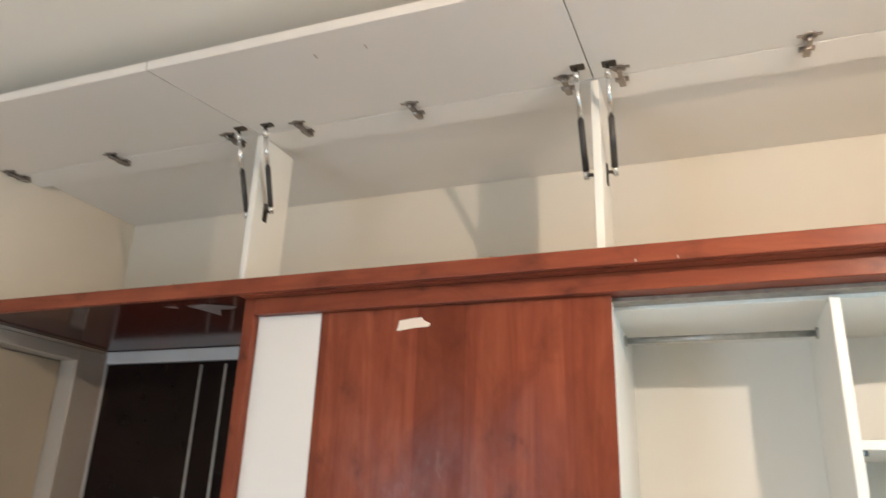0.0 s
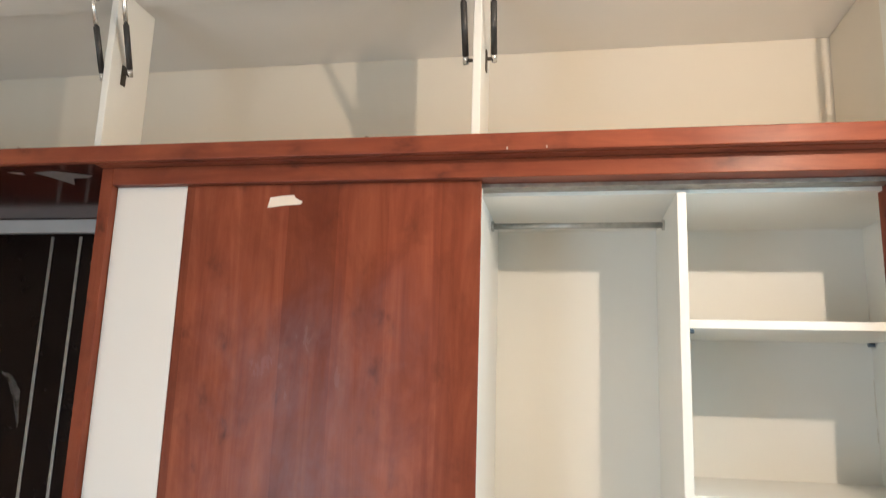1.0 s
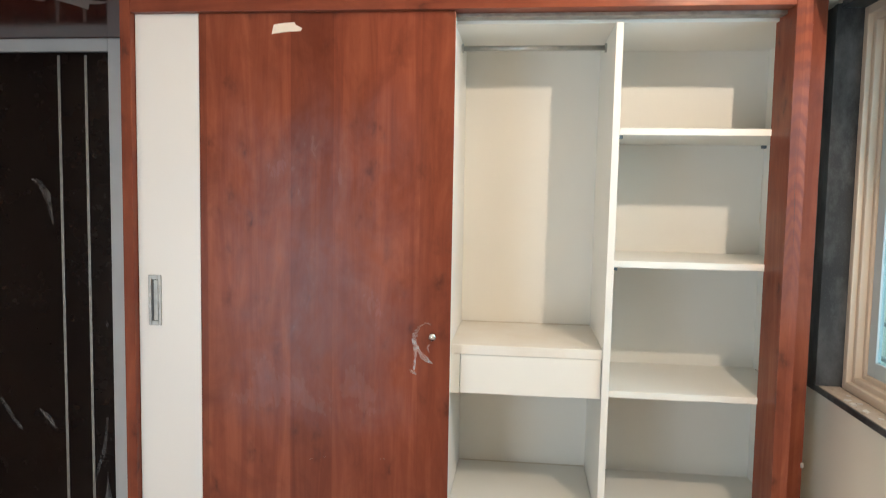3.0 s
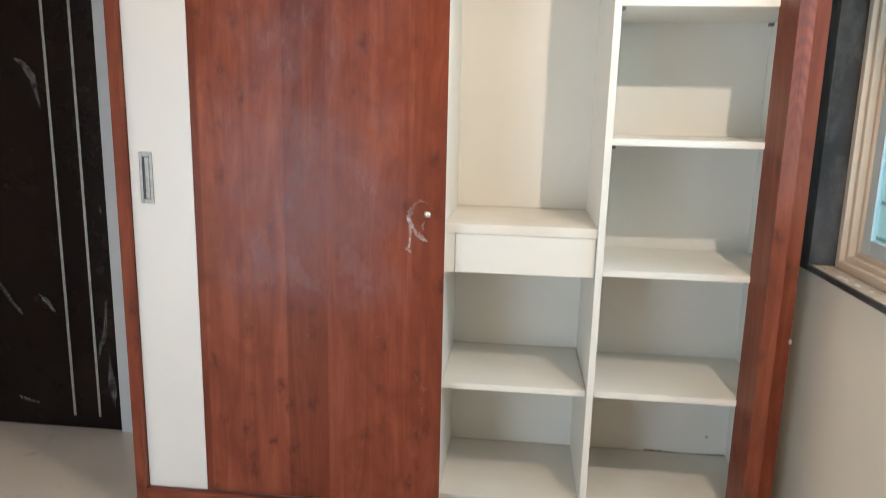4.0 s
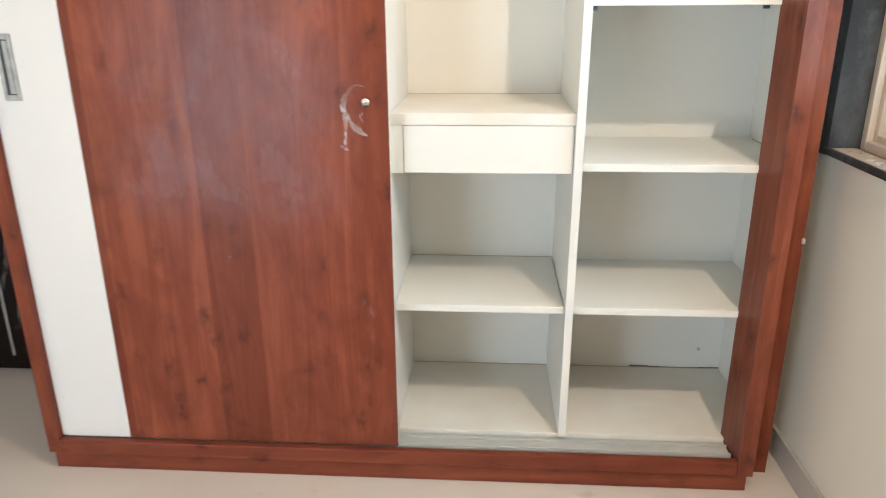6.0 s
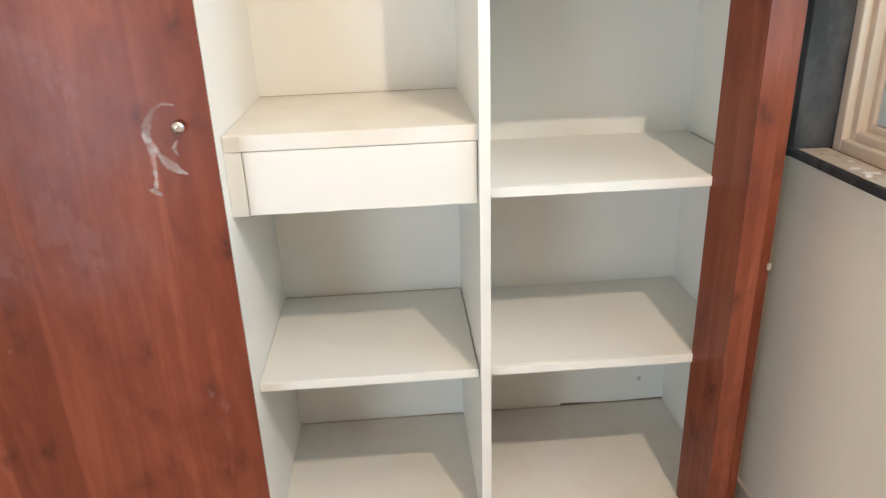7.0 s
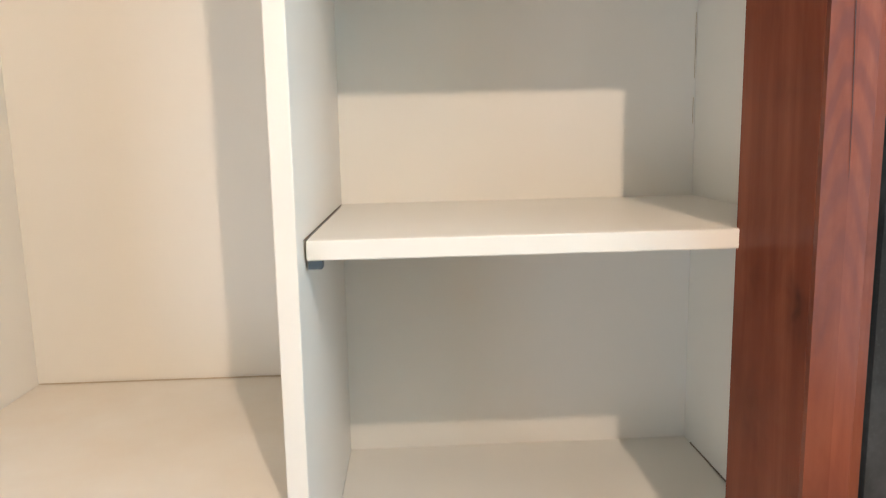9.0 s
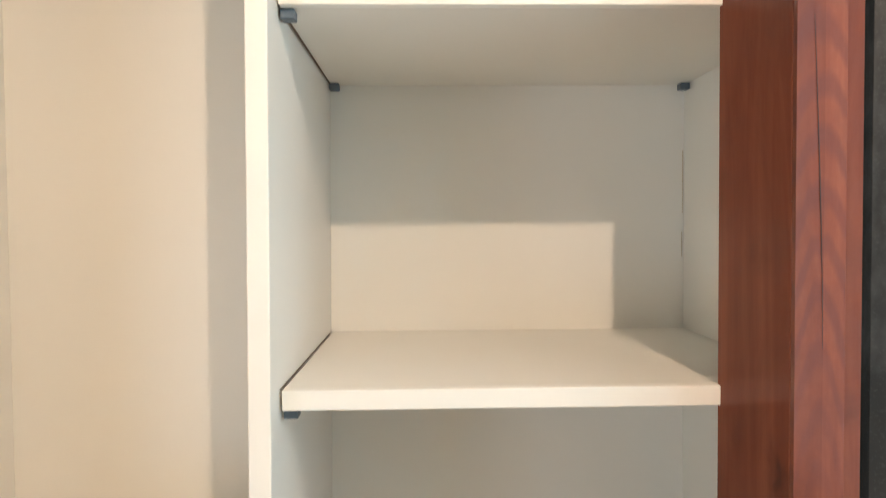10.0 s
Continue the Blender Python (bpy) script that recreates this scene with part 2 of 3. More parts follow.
def glass_material():
    m = bpy.data.materials.new("tinted_window_glass")
    m.use_nodes = True
    nt = m.node_tree
    nt.nodes.clear()
    out = nt.nodes.new("ShaderNodeOutputMaterial")
    t = nt.nodes.new("ShaderNodeBsdfTransparent")
    t.inputs[0].default_value = (0.72, 0.86, 0.88, 1)
    g = nt.nodes.new("ShaderNodeBsdfGlossy")
    g.inputs["Roughness"].default_value = 0.03
    mx = node(nt, "ShaderNodeMixShader", Fac=0.05)
    nt.links.new(t.outputs[0], mx.inputs[1])
    nt.links.new(g.outputs[0], mx.inputs[2])
    nt.links.new(mx.outputs[0], out.inputs[0])
    return m


def backdrop_material():
    m, nt, b = shader("hazy_outdoor_light", 0.9)
    b.inputs["Base Color"].default_value = (0.5, 0.55, 0.55, 1)
    v = coords(nt, (1, 1, 1))
    nt.links.new(ramp(nt, noise_tex(nt, 0.6, v, 3), ((0.35, (0.40, 0.58, 0.62)), (0.65, (0.62, 0.78, 0.80)))), b.inputs["Emission Color"])
    b.inputs["Emission Strength"].default_value = 1.0
    return m


gap_dark = paint("shaded_joint", (0.16, 0.11, 0.08), (0.24, 0.18, 0.13), 0.8, 30.0, 0.5)
corner_dirt = paint("corner_dirt", (0.50, 0.40, 0.27), (0.66, 0.58, 0.46), 0.8, 22.0, 0.9)
crack_dark = paint("dark_joint", (0.035, 0.018, 0.014), (0.05, 0.03, 0.02), 0.8, 30.0, 0.5)
paper = paint("torn_paper", (0.52, 0.46, 0.43), (0.40, 0.35, 0.33), 0.7, 25.0, 0.6)
old_label = paint("greyed_label_paper", (0.24, 0.21, 0.20), (0.14, 0.11, 0.10), 0.6, 40.0, 0.8)
scuff_film = film_material("pale_scuff", 0.01, 0.09)
faint_film = film_material("faint_plastic_film", 0.03, 0.20)
tile, film, glass, outdoors = floor_material(), film_material("cloudy_plastic_film", 0.10, 0.50), glass_material(), backdrop_material()


# ---- builders ----
def box(bm, x0, x1, y0, y1, z0, z1, edge=0.0):
    """A box, its edges eased by edge metres."""
    made = bmesh.ops.create_cube(bm, size=1.0, matrix=Matrix.LocRotScale(((x0 + x1) / 2, (y0 + y1) / 2, (z0 + z1) / 2), None, (x1 - x0, y1 - y0, z1 - z0)))["verts"]
    if edge:
        edges = list({e for v in made for e in v.link_edges})
        bmesh.ops.bevel(bm, geom=edges, offset=edge, segments=2, profile=0.5, affect="EDGES")
    return bm


def rod(bm, a, b, r, sides=20, cap=True):
    a, b = Vector(a), Vector(b)
    m = Matrix.Translation((a + b) / 2) @ (b - a).to_track_quat("Z", "Y").to_matrix().to_4x4()
    bmesh.ops.create_cone(bm, cap_ends=cap, segments=sides, radius1=r, radius2=r, depth=(b - a).length, matrix=m)
    return bm


def solid(*boxes, edge=0.0):
    bm = bmesh.new()
    for bx in boxes:
        box(bm, *bx, edge=edge)
    return bm


def link(name, bm, material, smooth=False):
    me = bpy.data.meshes.new(name)
    bm.normal_update()
    bm.to_mesh(me)
    bm.free()
    me.materials.append(material)
    for p in me.polygons:
        p.use_smooth = smooth
    return new(name, me)


def part(name, bm, material, parent, label="", smooth=False):
    """One mesh under a thing or a part; the mesh is given in the room's coordinates."""
    ob = link(name, bm, material, smooth)
    ob.parent = parent
    if parent.parent is None:
        ob.matrix_parent_inverse = parent.matrix_basis.inverted()
    return tagged(ob, label)


def thing(name, at, label, category, group="", kind=""):
    ob = new(name)
    ob.empty_display_size = 0.1
    ob.location = at
    ob.matrix_basis = Matrix.Translation(at)
    return tagged(ob, label, category, group, kind)


def structure(name, bm, material, label, category):
    return tagged(link(name, bm, material), label, category, "", "structure")


# ---- room ----
XL, XR, YB, YF, ZC = -1.10, 2.185, 0.60, -3.20, 2.70
FZ = -0.012                 # floor
structure("floor", solid((XL - 0.2, XR + 0.2, YF - 0.2, YB + 0.3, -0.12, FZ)), tile, "beige mottled vitrified tile floor with dust", "floor")
structure("ceiling", solid((XL - 0.2, XR + 0.3, YF - 0.2, YB + 0.3, ZC, ZC + 0.12)), ceiling_paint, "cream painted plain ceiling", "ceiling")
DX0, DX1, DZ = -1.098, -0.33, 2.105
structure("wall_north", solid((XL, DX0, YB, YB + 0.15, FZ, ZC), (DX1, XR + 0.15, YB, YB + 0.15, FZ, ZC), (DX0, DX1, YB, YB + 0.15, DZ, ZC),
                              (DX0, DX1, YB + 0.10, YB + 0.15, FZ, DZ)), plaster, "cream painted plaster wall behind the wardrobe", "wall")
LY0, LY1, LZ = -0.42, 0.572, 2.095
structure("wall_west", solid((XL - 0.15, XL, LY1, YB + 0.15, FZ, ZC), (XL - 0.15, XL, YF, LY0, FZ, ZC), (XL - 0.15, XL, LY0, LY1, LZ, ZC)), plaster, "cream painted plaster side wall", "wall")
WY0, WY1, WZ0, WZ1 = -1.10, 0.185, 0.939, 2.10
structure("wall_east", solid((XR, XR + 0.22, WY1, YB, FZ, ZC), (XR, XR + 0.22, YF, WY0, FZ, ZC), (XR, XR + 0.22, WY0, WY1, FZ, WZ0), (XR, XR + 0.22, WY0, WY1, WZ1, ZC)), plaster,
          "cream painted wall with a window opening", "wall")
structure("beam", solid((2.078, XR, YF, YB, 2.11, ZC), edge=0.004), plaster, "cream plastered beam above the window", "beam")
SX0, SX1, SZ1 = -1.09, 0.11, 2.08
structure("wall_south", solid((XL - 0.15, SX0, YF - 0.15, YF, FZ, ZC), (SX1, XR + 0.22, YF - 0.15, YF, FZ, ZC), (SX0, SX1, YF - 0.15, YF, SZ1, ZC)), plaster, "cream painted plaster wall behind", "wall")
structure("baseboard", solid((XR - 0.012, XR, YF, 0.44, FZ, 0.075), edge=0.002), skirting_tile, "grey-beige tile skirting along the wall", "baseboard")

# dark entrance door in the back wall
door = tagged(new("door_1"), "dark lacquered door with two thin metal strips, partly wrapped in torn film", "door", "", "structure")
part("door_frame", solid((DX0, DX0 + 0.012, 0.575, YB + 0.09, FZ, DZ), (-0.395, DX1, 0.575, YB + 0.09, FZ, DZ), (DX0 + 0.012, -0.395, 0.575, YB + 0.09, 2.055, DZ), edge=0.003), frame_paint, door, "grey-white primed frame")
part("door_leaf", solid((DX0 + 0.014, -0.397, 0.583, 0.618, FZ + 0.004, 2.052), edge=0.003), door_black, door, "near-black glossy leaf")
for sx in (-0.607, -0.492):
    part("metal_strip", solid((sx - 0.006, sx + 0.006, 0.578, 0.583, 0.05, 2.04), edge=0.0015), pewter, door, "thin dull metal strip")


def torn_film(cx, cz, w, h, y, seed):
    """A crumpled scrap of plastic film, a bent tapering ribbon a little off an upright face."""
    rnd = random.Random(seed)
    bm = bmesh.new()
    n, m = 4, 12
    lean, bend = rnd.uniform(-0.5, 0.5), rnd.uniform(-0.7, 0.7)
    grid = []
    for j in range(m + 1):
        v = j / m
        mid = cx + w * (lean * (v - 0.5) + bend * (v - 0.5) ** 2 * 2)
        half = w * 0.5 * (0.08 + 0.92 * math.sin(math.pi * min(1, v * 1.15 + 0.02)) ** 1.5) * rnd.uniform(0.75, 1.1)
        grid.append([bm.verts.new((mid + half * (i / n * 2 - 1) + rnd.uniform(-1, 1) * w * 0.05, y - 0.0015 - 0.004 * abs(math.sin(3 * v + i)) - rnd.uniform(0, 0.002), cz + h * (v - 0.5) + rnd.uniform(-1, 1) * h * 0.02)) for i in range(n + 1)])
    for j in range(m):
        for i in range(n):
            bm.faces.new((grid[j][i], grid[j][i + 1], grid[j + 1][i + 1], grid[j + 1][i]))
    return bm


def ribbon(points, y, seed):
    """A crumpled strip of film along x, z, width points, its edges ragged and lifting off an upright face."""
    rnd = random.Random(seed)
    bm = bmesh.new()
    rows = []
    n = 6 * (len(points) - 1)
    for j in range(n + 1):
        k = min(int(j / 6), len(points) - 2)
        u = j / 6 - k
        a, b = points[k], points[k + 1]
        x, z, w = (p + (q - p) * u for p, q in zip(a, b))
        d = Vector((b[0] - a[0], b[1] - a[1])).normalized()
        w *= rnd.uniform(0.5, 0.95)
        rows.append([bm.verts.new((x - d.y * w * v + rnd.uniform(-1, 1) * w * 0.12, y - 0.001 - 0.004 * rnd.random() * (1 + abs(v)), z + d.x * w * v)) for v in (-0.5, -0.2, 0.15, 0.5)])
    for r0, r1 in zip(rows, rows[1:]):
        for i in range(3):
            bm.faces.new((r0[i], r0[i + 1], r1[i + 1], r1[i]))
    return bm


DOOR_FILM = (((-0.735, 1.545, 0.012), (-0.70, 1.53, 0.03), (-0.665, 1.47, 0.045), (-0.645, 1.36, 0.015)), ((-0.90, 0.63, 0.02), (-0.85, 0.55, 0.03), (-0.805, 0.495, 0.012)),
             ((-0.725, 0.59, 0.010), (-0.69, 0.56, 0.035), (-0.655, 0.51, 0.010)), ((-0.425, 0.57, 0.010), (-0.44, 0.44, 0.024), (-0.485, 0.30, 0.012), (-0.50, 0.25, 0.004)),
             ((-0.86, 0.125, 0.014), (-0.81, 0.108, 0.022), (-0.765, 0.098, 0.008)))
for n, line in enumerate(DOOR_FILM):
    part("film_scrap", ribbon(line, 0.5815, n + 51), faint_film, door, "torn cloudy protective film", True)
for n, (cx, cz, w, h) in enumerate(((-0.425, 0.22, 0.040, 0.24), (-0.418, 0.96, 0.016, 0.035))):
    part("film_scrap", torn_film(cx, cz, w, h, 0.581, n + 3), faint_film, door, "torn cloudy protective film", True)

# side door, closed, in the left wall
side = tagged(new("door_2"), "plain tan flush door in a tan-grey frame", "door", "", "structure")
part("door_frame", solid((XL - 0.12, XL + 0.012, 0.43, LY1, FZ, LZ), (XL - 0.12, XL + 0.012, LY0, LY0 + 0.11, FZ, LZ), (XL - 0.12, XL + 0.012, LY0 + 0.11, 0.43, 2.045, LZ), edge=0.004), side_frame, side, "tan-grey primed frame")
part("door_leaf", solid((XL - 0.11, XL - 0.07, LY0 + 0.113, 0.427, FZ + 0.006, 2.042), edge=0.003), tan_door, side, "tan painted leaf")

# ---- window ----
win = tagged(new("window_1"), "sliding window with cream profiles, grey sashes and black granite surround", "window", "", "structure")
slab = solid((XR - 0.012, 2.250, WY1 - 0.055, WY1, WZ0, WZ1), edge=0.002)
for v in slab.verts:
    if v.co.x < 2.2 and v.co.y < WY1 - 0.03:
        v.co.y += 0.030         # the slab is set at a slant
part("granite_jamb", slab, granite, win, "polished black granite jamb")
part("granite_jamb", solid((XR - 0.012, 2.250, WY0, WY0 + 0.02, WZ0, WZ1), edge=0.002), granite, win, "polished black granite jamb")
part("granite_head", solid((XR - 0.012, 2.250, WY0 + 0.02, WY1 - 0.0552, WZ1 - 0.02, WZ1), edge=0.002), granite, win, "polished black granite head")
part("granite_edge", solid((XR - 0.008, XR + 0.001, WY1 - 0.0002, WY1 + 0.055, WZ0 - 0.02, WZ1), edge=0.002), granite, win, "polished black granite edge strip")
part("window_sill", solid((XR - 0.014, 2.272, WY0 - 0.03, WY1 + 0.0, WZ0 - 0.016, WZ0 + 0.004), edge=0.004), granite, win, "dust-covered black granite sill")
part("dust_layer", solid((XR - 0.011, 2.236, WY0 + 0.0, WY1 - 0.045, WZ0 + 0.0042, WZ0 + 0.0065), edge=0.001), dust, win, "pale plaster dust on the sill")
fy0, fy1, fz0, fz1 = WY0 + 0.022, WY1 - 0.057, WZ0 + 0.006, WZ1 - 0.022
FW = 0.058
frame_bm = bmesh.new()
for (x0, x1, w) in ((2.236, 2.259, FW * 0.45), (2.252, 2.279, FW * 0.75), (2.272, 2.314, FW)):
    for bx in ((x0, x1, fy1 - w, fy1, fz0, fz1), (x0, x1, fy0, fy0 + w, fz0, fz1), (x0, x1, fy0 + w, fy1 - w, fz0, fz0 + w), (x0, x1, fy0 + w, fy1 - w, fz1 - w, fz1)):
        box(frame_bm, *bx, edge=0.003)
part("window_frame", frame_bm, upvc, win, "stepped cream outer profile")
ym = (fy0 + fy1) / 2
for k, (a, b, x) in enumerate(((ym - 0.02, fy1 - FW, 2.280), (fy0 + FW, ym + 0.02, 2.298))):
    z0, z1, w = fz0 + FW, fz1 - FW, 0.045
    sash = part("sash", solid((x, x + 0.016, b - w, b, z0, z1), (x, x + 0.016, a, a + w, z0, z1), (x, x + 0.016, a + w, b - w, z0, z0 + w), (x, x + 0.016, a + w, b - w, z1 - w, z1), edge=0.002), sash_paint, win, "grey sash")
    pane = part("pane", solid((x + 0.006, x + 0.010, a + w, b - w, z0 + w, z1 - w)), glass, sash)
    pane.visible_shadow = False
grille = bmesh.new()
for z in [fz0 + 0.10 + 0.105 * i for i in range(10)]:
    rod(grille, (2.333, fy0 + 0.02, z), (2.333, fy1 - 0.02, z), 0.007, 10)
for y in (fy1 - 0.12, ym, fy0 + 0.12):
    box(grille, 2.328, 2.339, y - 0.012, y + 0.012, fz0 + 0.01, fz1 - 0.01)
part("grille", grille, frame_paint, win, "white painted safety bars")
structure("backdrop", solid((4.2, 4.25, -7, 6, -2, 7), (-6, 4, -6.05, -6, -2, 7)), outdoors, "pale hazy daylight outside the window", "backdrop")
far = tagged(new("door_3"), "open balcony doorway with a cream frame, daylight beyond", "doorway", "", "structure")
part("door_frame", solid((SX0, SX0 + 0.04, YF - 0.11, YF - 0.05, FZ, SZ1), (SX1 - 0.04, SX1, YF - 0.11, YF - 0.05, FZ, SZ1), (SX0 + 0.04, SX1 - 0.04, YF - 0.11, YF - 0.05, SZ1 - 0.04, SZ1), edge=0.003), upvc, far)


def flake(x, y, z, size, turn, seed):
    """A broken flake of white plaster lying flat."""
    rnd = random.Random(seed)
    bm = bmesh.new()
    ring = [(math.cos(a) * size * rnd.uniform(0.6, 1.1), math.sin(a) * size * 0.6 * rnd.uniform(0.6, 1.1)) for a in [k * 2 * math.pi / 7 for k in range(7)]]
    low = [bm.verts.new((u, v, 0.0)) for u, v in ring]
    top = [bm.verts.new((u * 0.9, v * 0.9, size * rnd.uniform(0.10, 0.28))) for u, v in ring]
    bm.faces.new(low[::-1])
    bm.faces.new(top)
    for k in range(7):
        bm.faces.new((low[k], low[(k + 1) % 7], top[(k + 1) % 7], top[k]))
    bm.transform(Matrix.Translation((x, y, z)) @ Matrix.Rotation(turn, 4, "Z"))
    return bm


for n, (x, y, size) in enumerate(((2.190, -0.020, 0.011), (2.186, -0.062, 0.019), (2.205, -0.050, 0.014), (2.192, -0.125, 0.017), (2.215, 0.030, 0.009), (2.200, -0.190, 0.012))):
    tagged(link("plaster_flake", flake(x, y, WZ0 + 0.0066, size, n * 1.3, n + 2), plaster_bits), "broken white plaster flake lying on the dust-covered sill", "debris", "plaster flakes on the sill")
scraps = bmesh.new()
rnd = random.Random(5)
for i in range(70):
    y, x, s = rnd.uniform(-0.75, 0.12), rnd.uniform(2.178, 2.230), 0.0015 + 0.006 * rnd.random() ** 4
    bmesh.ops.create_icosphere(scraps, subdivisions=1, radius=1, matrix=Matrix.LocRotScale((x, y, WZ0 + 0.0065 + s * 0.1), Euler((0, 0, rnd.uniform(0, 3))), (s, s * 1.6, s * 0.35)))
tagged(link("plaster_crumbs", scraps, dust), "white plaster crumbs and dust scattered on the sill", "debris", "", "stuff")

# ---- wardrobe ----
ward = thing("wardrobe", (1.02, 0.2, FZ), "large sliding-door wardrobe in red-brown wood laminate, open half showing white shelves", "wardrobe")
IZ0, IZ1 = 0.098, 2.035      # inside floor and top
YS, YK = 0.10, 0.528          # fronts of shelves, back board
part("frame_post", solid((0.0, 0.035, -0.004, 0.10, 0.045, 2.104), edge=0.002), wood_v, ward)
splay = solid((2.000, 2.0436, 0.0, 0.124, 0.045, 2.104), edge=0.001)
for v in splay.verts:
    if v.co.x < 2.015:
        v.co.x -= 0.011 * v.co.y / 0.124
part("frame_post", splay, wood_v, ward)
part("post_face", solid((2.0005, 2.044, -0.0065, -0.0002, 0.045, 2.104), edge=0.0003), wood_arch, ward, "red-brown laminate with an arched grain")
part("head_rail", solid((0.0352, 2.0001, -0.0045, 0.10, 2.056, 2.104), edge=0.002), wood_h, ward)
part("bottom_rail", solid((0.0352, 2.0001, -0.0045, 0.018, 0.045, 0.088), edge=0.002), wood_h, ward)
part("plinth", solid((0.010, 2.034, 0.006, 0.54, FZ, 0.044), edge=0.002), wood_h, ward)
part("filler_strip", solid((2.0445, 2.122, 0.095, 0.115, FZ, 2.104), edge=0.0003), wood_v, ward)
part("side_panel", solid((0.0, 0.02, 0.102, 0.545, 0.045, 2.104), edge=0.001), wood_v, ward)
part("side_panel", solid((2.102, 2.122, 0.126, 0.545, 0.045, 2.104), edge=0.001), white_lam, ward)
part("top_panel", solid((0.021, 2.101, YS + 0.002, 0.545, IZ1, IZ1 + 0.02), edge=0.001), white_lam, ward)
part("bottom_panel", solid((0.021, 2.101, 0.10, 0.545, IZ0 - 0.02, IZ0), edge=0.001), stained_lam, ward)
part("back_panel", solid((0.021, 2.1018, YK, YK + 0.012, IZ0, IZ1)), white_lam, ward)
part("centre_panel", solid((1.018, 1.037, YS - 0.02, YK, IZ0, IZ1), edge=0.001), white_lam, ward)


def lean(z):
    """How far the hand-fitted middle board stands off its plumb line at height z."""
    return -min(0.0115, 0.0125 * max(0.0, 1.45 - z))


board = solid((1.520, 1.542, YS - 0.02, YK, IZ0, IZ1), edge=0.0015)
for v in board.verts:
    v.co.x += lean(v.co.z)
part("divider", board, white_lam, ward)
part("top_track", solid((0.037, 1.995, 0.050, 0.098, 2.044, 2.0552), edge=0.001), pewter, ward, "dull grey metal top track")
track = part("bottom_track", solid((0.037, 1.9912, 0.029, 0.098, 0.074, 0.085), edge=0.001), track_grey, ward, "pale grey bottom track")
for y in (0.030, 0.070):
    part("track_rib", solid((0.037, 1.9912, y, y + 0.004, 0.0845, 0.093), edge=0.001), track_grey, track)
for z in (1.703, 1.295, 0.883, 0.474):
    xd = 1.5424 + lean(z)
    part("shelf", solid((xd, 2.1018, 0.126, YK - 0.0002, z, z + 0.021), (xd, 1.9905, 0.1175, 0.1262, z, z + 0.021), edge=0.0015), white_lam, ward)
    for x, y in ((xd - 0.0004, 0.128), (xd - 0.0004, 0.500), (2.086, 0.500))[0 if z > 1.2 else 2:]:
        part("shelf_clip", solid((x, x + 0.015, y, y + 0.017, z - 0.011, z - 0.0005), edge=0.0015), cap_grey, ward, "small blue-grey shelf clip")
part("shelf", solid((1.0374, 1.5206 + lean(0.501), 0.105, YK - 0.0002, 0.480, 0.501), edge=0.002), white_lam, ward)
part("counter_shelf", solid((1.0374, 1.5206 + lean(1.037), 0.098, YK - 0.0002, 1.006, 1.037), edge=0.002), stained_lam, ward)
part("drawer_cheek", solid((1.0374, 1.0695, 0.100, YK - 0.002, 0.879, 1.0057), edge=0.001), white_lam, ward)
drawer = part("drawer", solid((1.0710, 1.5122, 0.100, 0.118, 0.880, 1.0050), edge=0.002), white_lam, ward, "plain white drawer front without a handle")
part("drawer_box", solid((1.078, 1.503, 0.119, 0.50, 0.884, 0.985)), white_lam, drawer)
hang = part("hanging_rail", rod(bmesh.new(), (1.0375, 0.323, 2.006), (1.5195, 0.323, 2.006), 0.0085, 24), alu, ward, "dull steel clothes rail", True)
for x in (1.0375, 1.5135):
    part("rail_socket", rod(bmesh.new(), (x, 0.323, 2.006), (x + 0.006, 0.323, 2.006), 0.015, 20), alu, hang)

# sliding door
sd = part("sliding_door", solid((0.037, 1.045, 0.026, 0.048, 0.094, 2.0385), edge=0.001), white_lam, ward, "sliding door of ivory and red-brown laminate")
part("ivory_panel", solid((0.037, 0.2455, 0.020, 0.0255, 0.090, 2.0555), edge=0.0015), white_strip, sd, "plain ivory panel")
part("wood_panel", solid((0.2465, 1.045, 0.019, 0.0255, 0.090, 2.0555), edge=0.0015), wood_dusty_haze, sd, "red-brown knotty wood panel, its colour holding pale dust and reflected haze")
hx0, hx1, hz0, hz1 = 0.071, 0.114, 1.077, 1.239
pull = part("pull_handle", solid((hx0, hx0 + 0.010, 0.016, 0.0198, hz0, hz1), (hx1 - 0.010, hx1, 0.016, 0.0198, hz0, hz1), (hx0 + 0.010, hx1 - 0.010, 0.016, 0.0198, hz0, hz0 + 0.014), (hx0 + 0.010, hx1 - 0.010, 0.016, 0.0198, hz1 - 0.014, hz1), edge=0.001), pewter, sd, "recessed grey metal pull")
part("recess", solid((hx0 + 0.009, hx1 - 0.009, 0.0185, 0.0197, hz0 + 0.013, hz1 - 0.013)), black_plastic, pull, "dark finger recess")
part("grip", solid((hx0 + 0.018, hx1 - 0.011, 0.0165, 0.0185, hz0 + 0.016, hz1 - 0.016), edge=0.0008), pewter, pull)
lock = part("lock", rod(bmesh.new(), (0.991, 0.0185, 1.078), (0.991, 0.004, 1.074), 0.011, 24), chrome, sd, "round chrome cylinder lock", True)
part("keyhole", solid((0.9902, 0.9918, 0.0030, 0.0045, 1.073, 1.083)), black_plastic, lock)
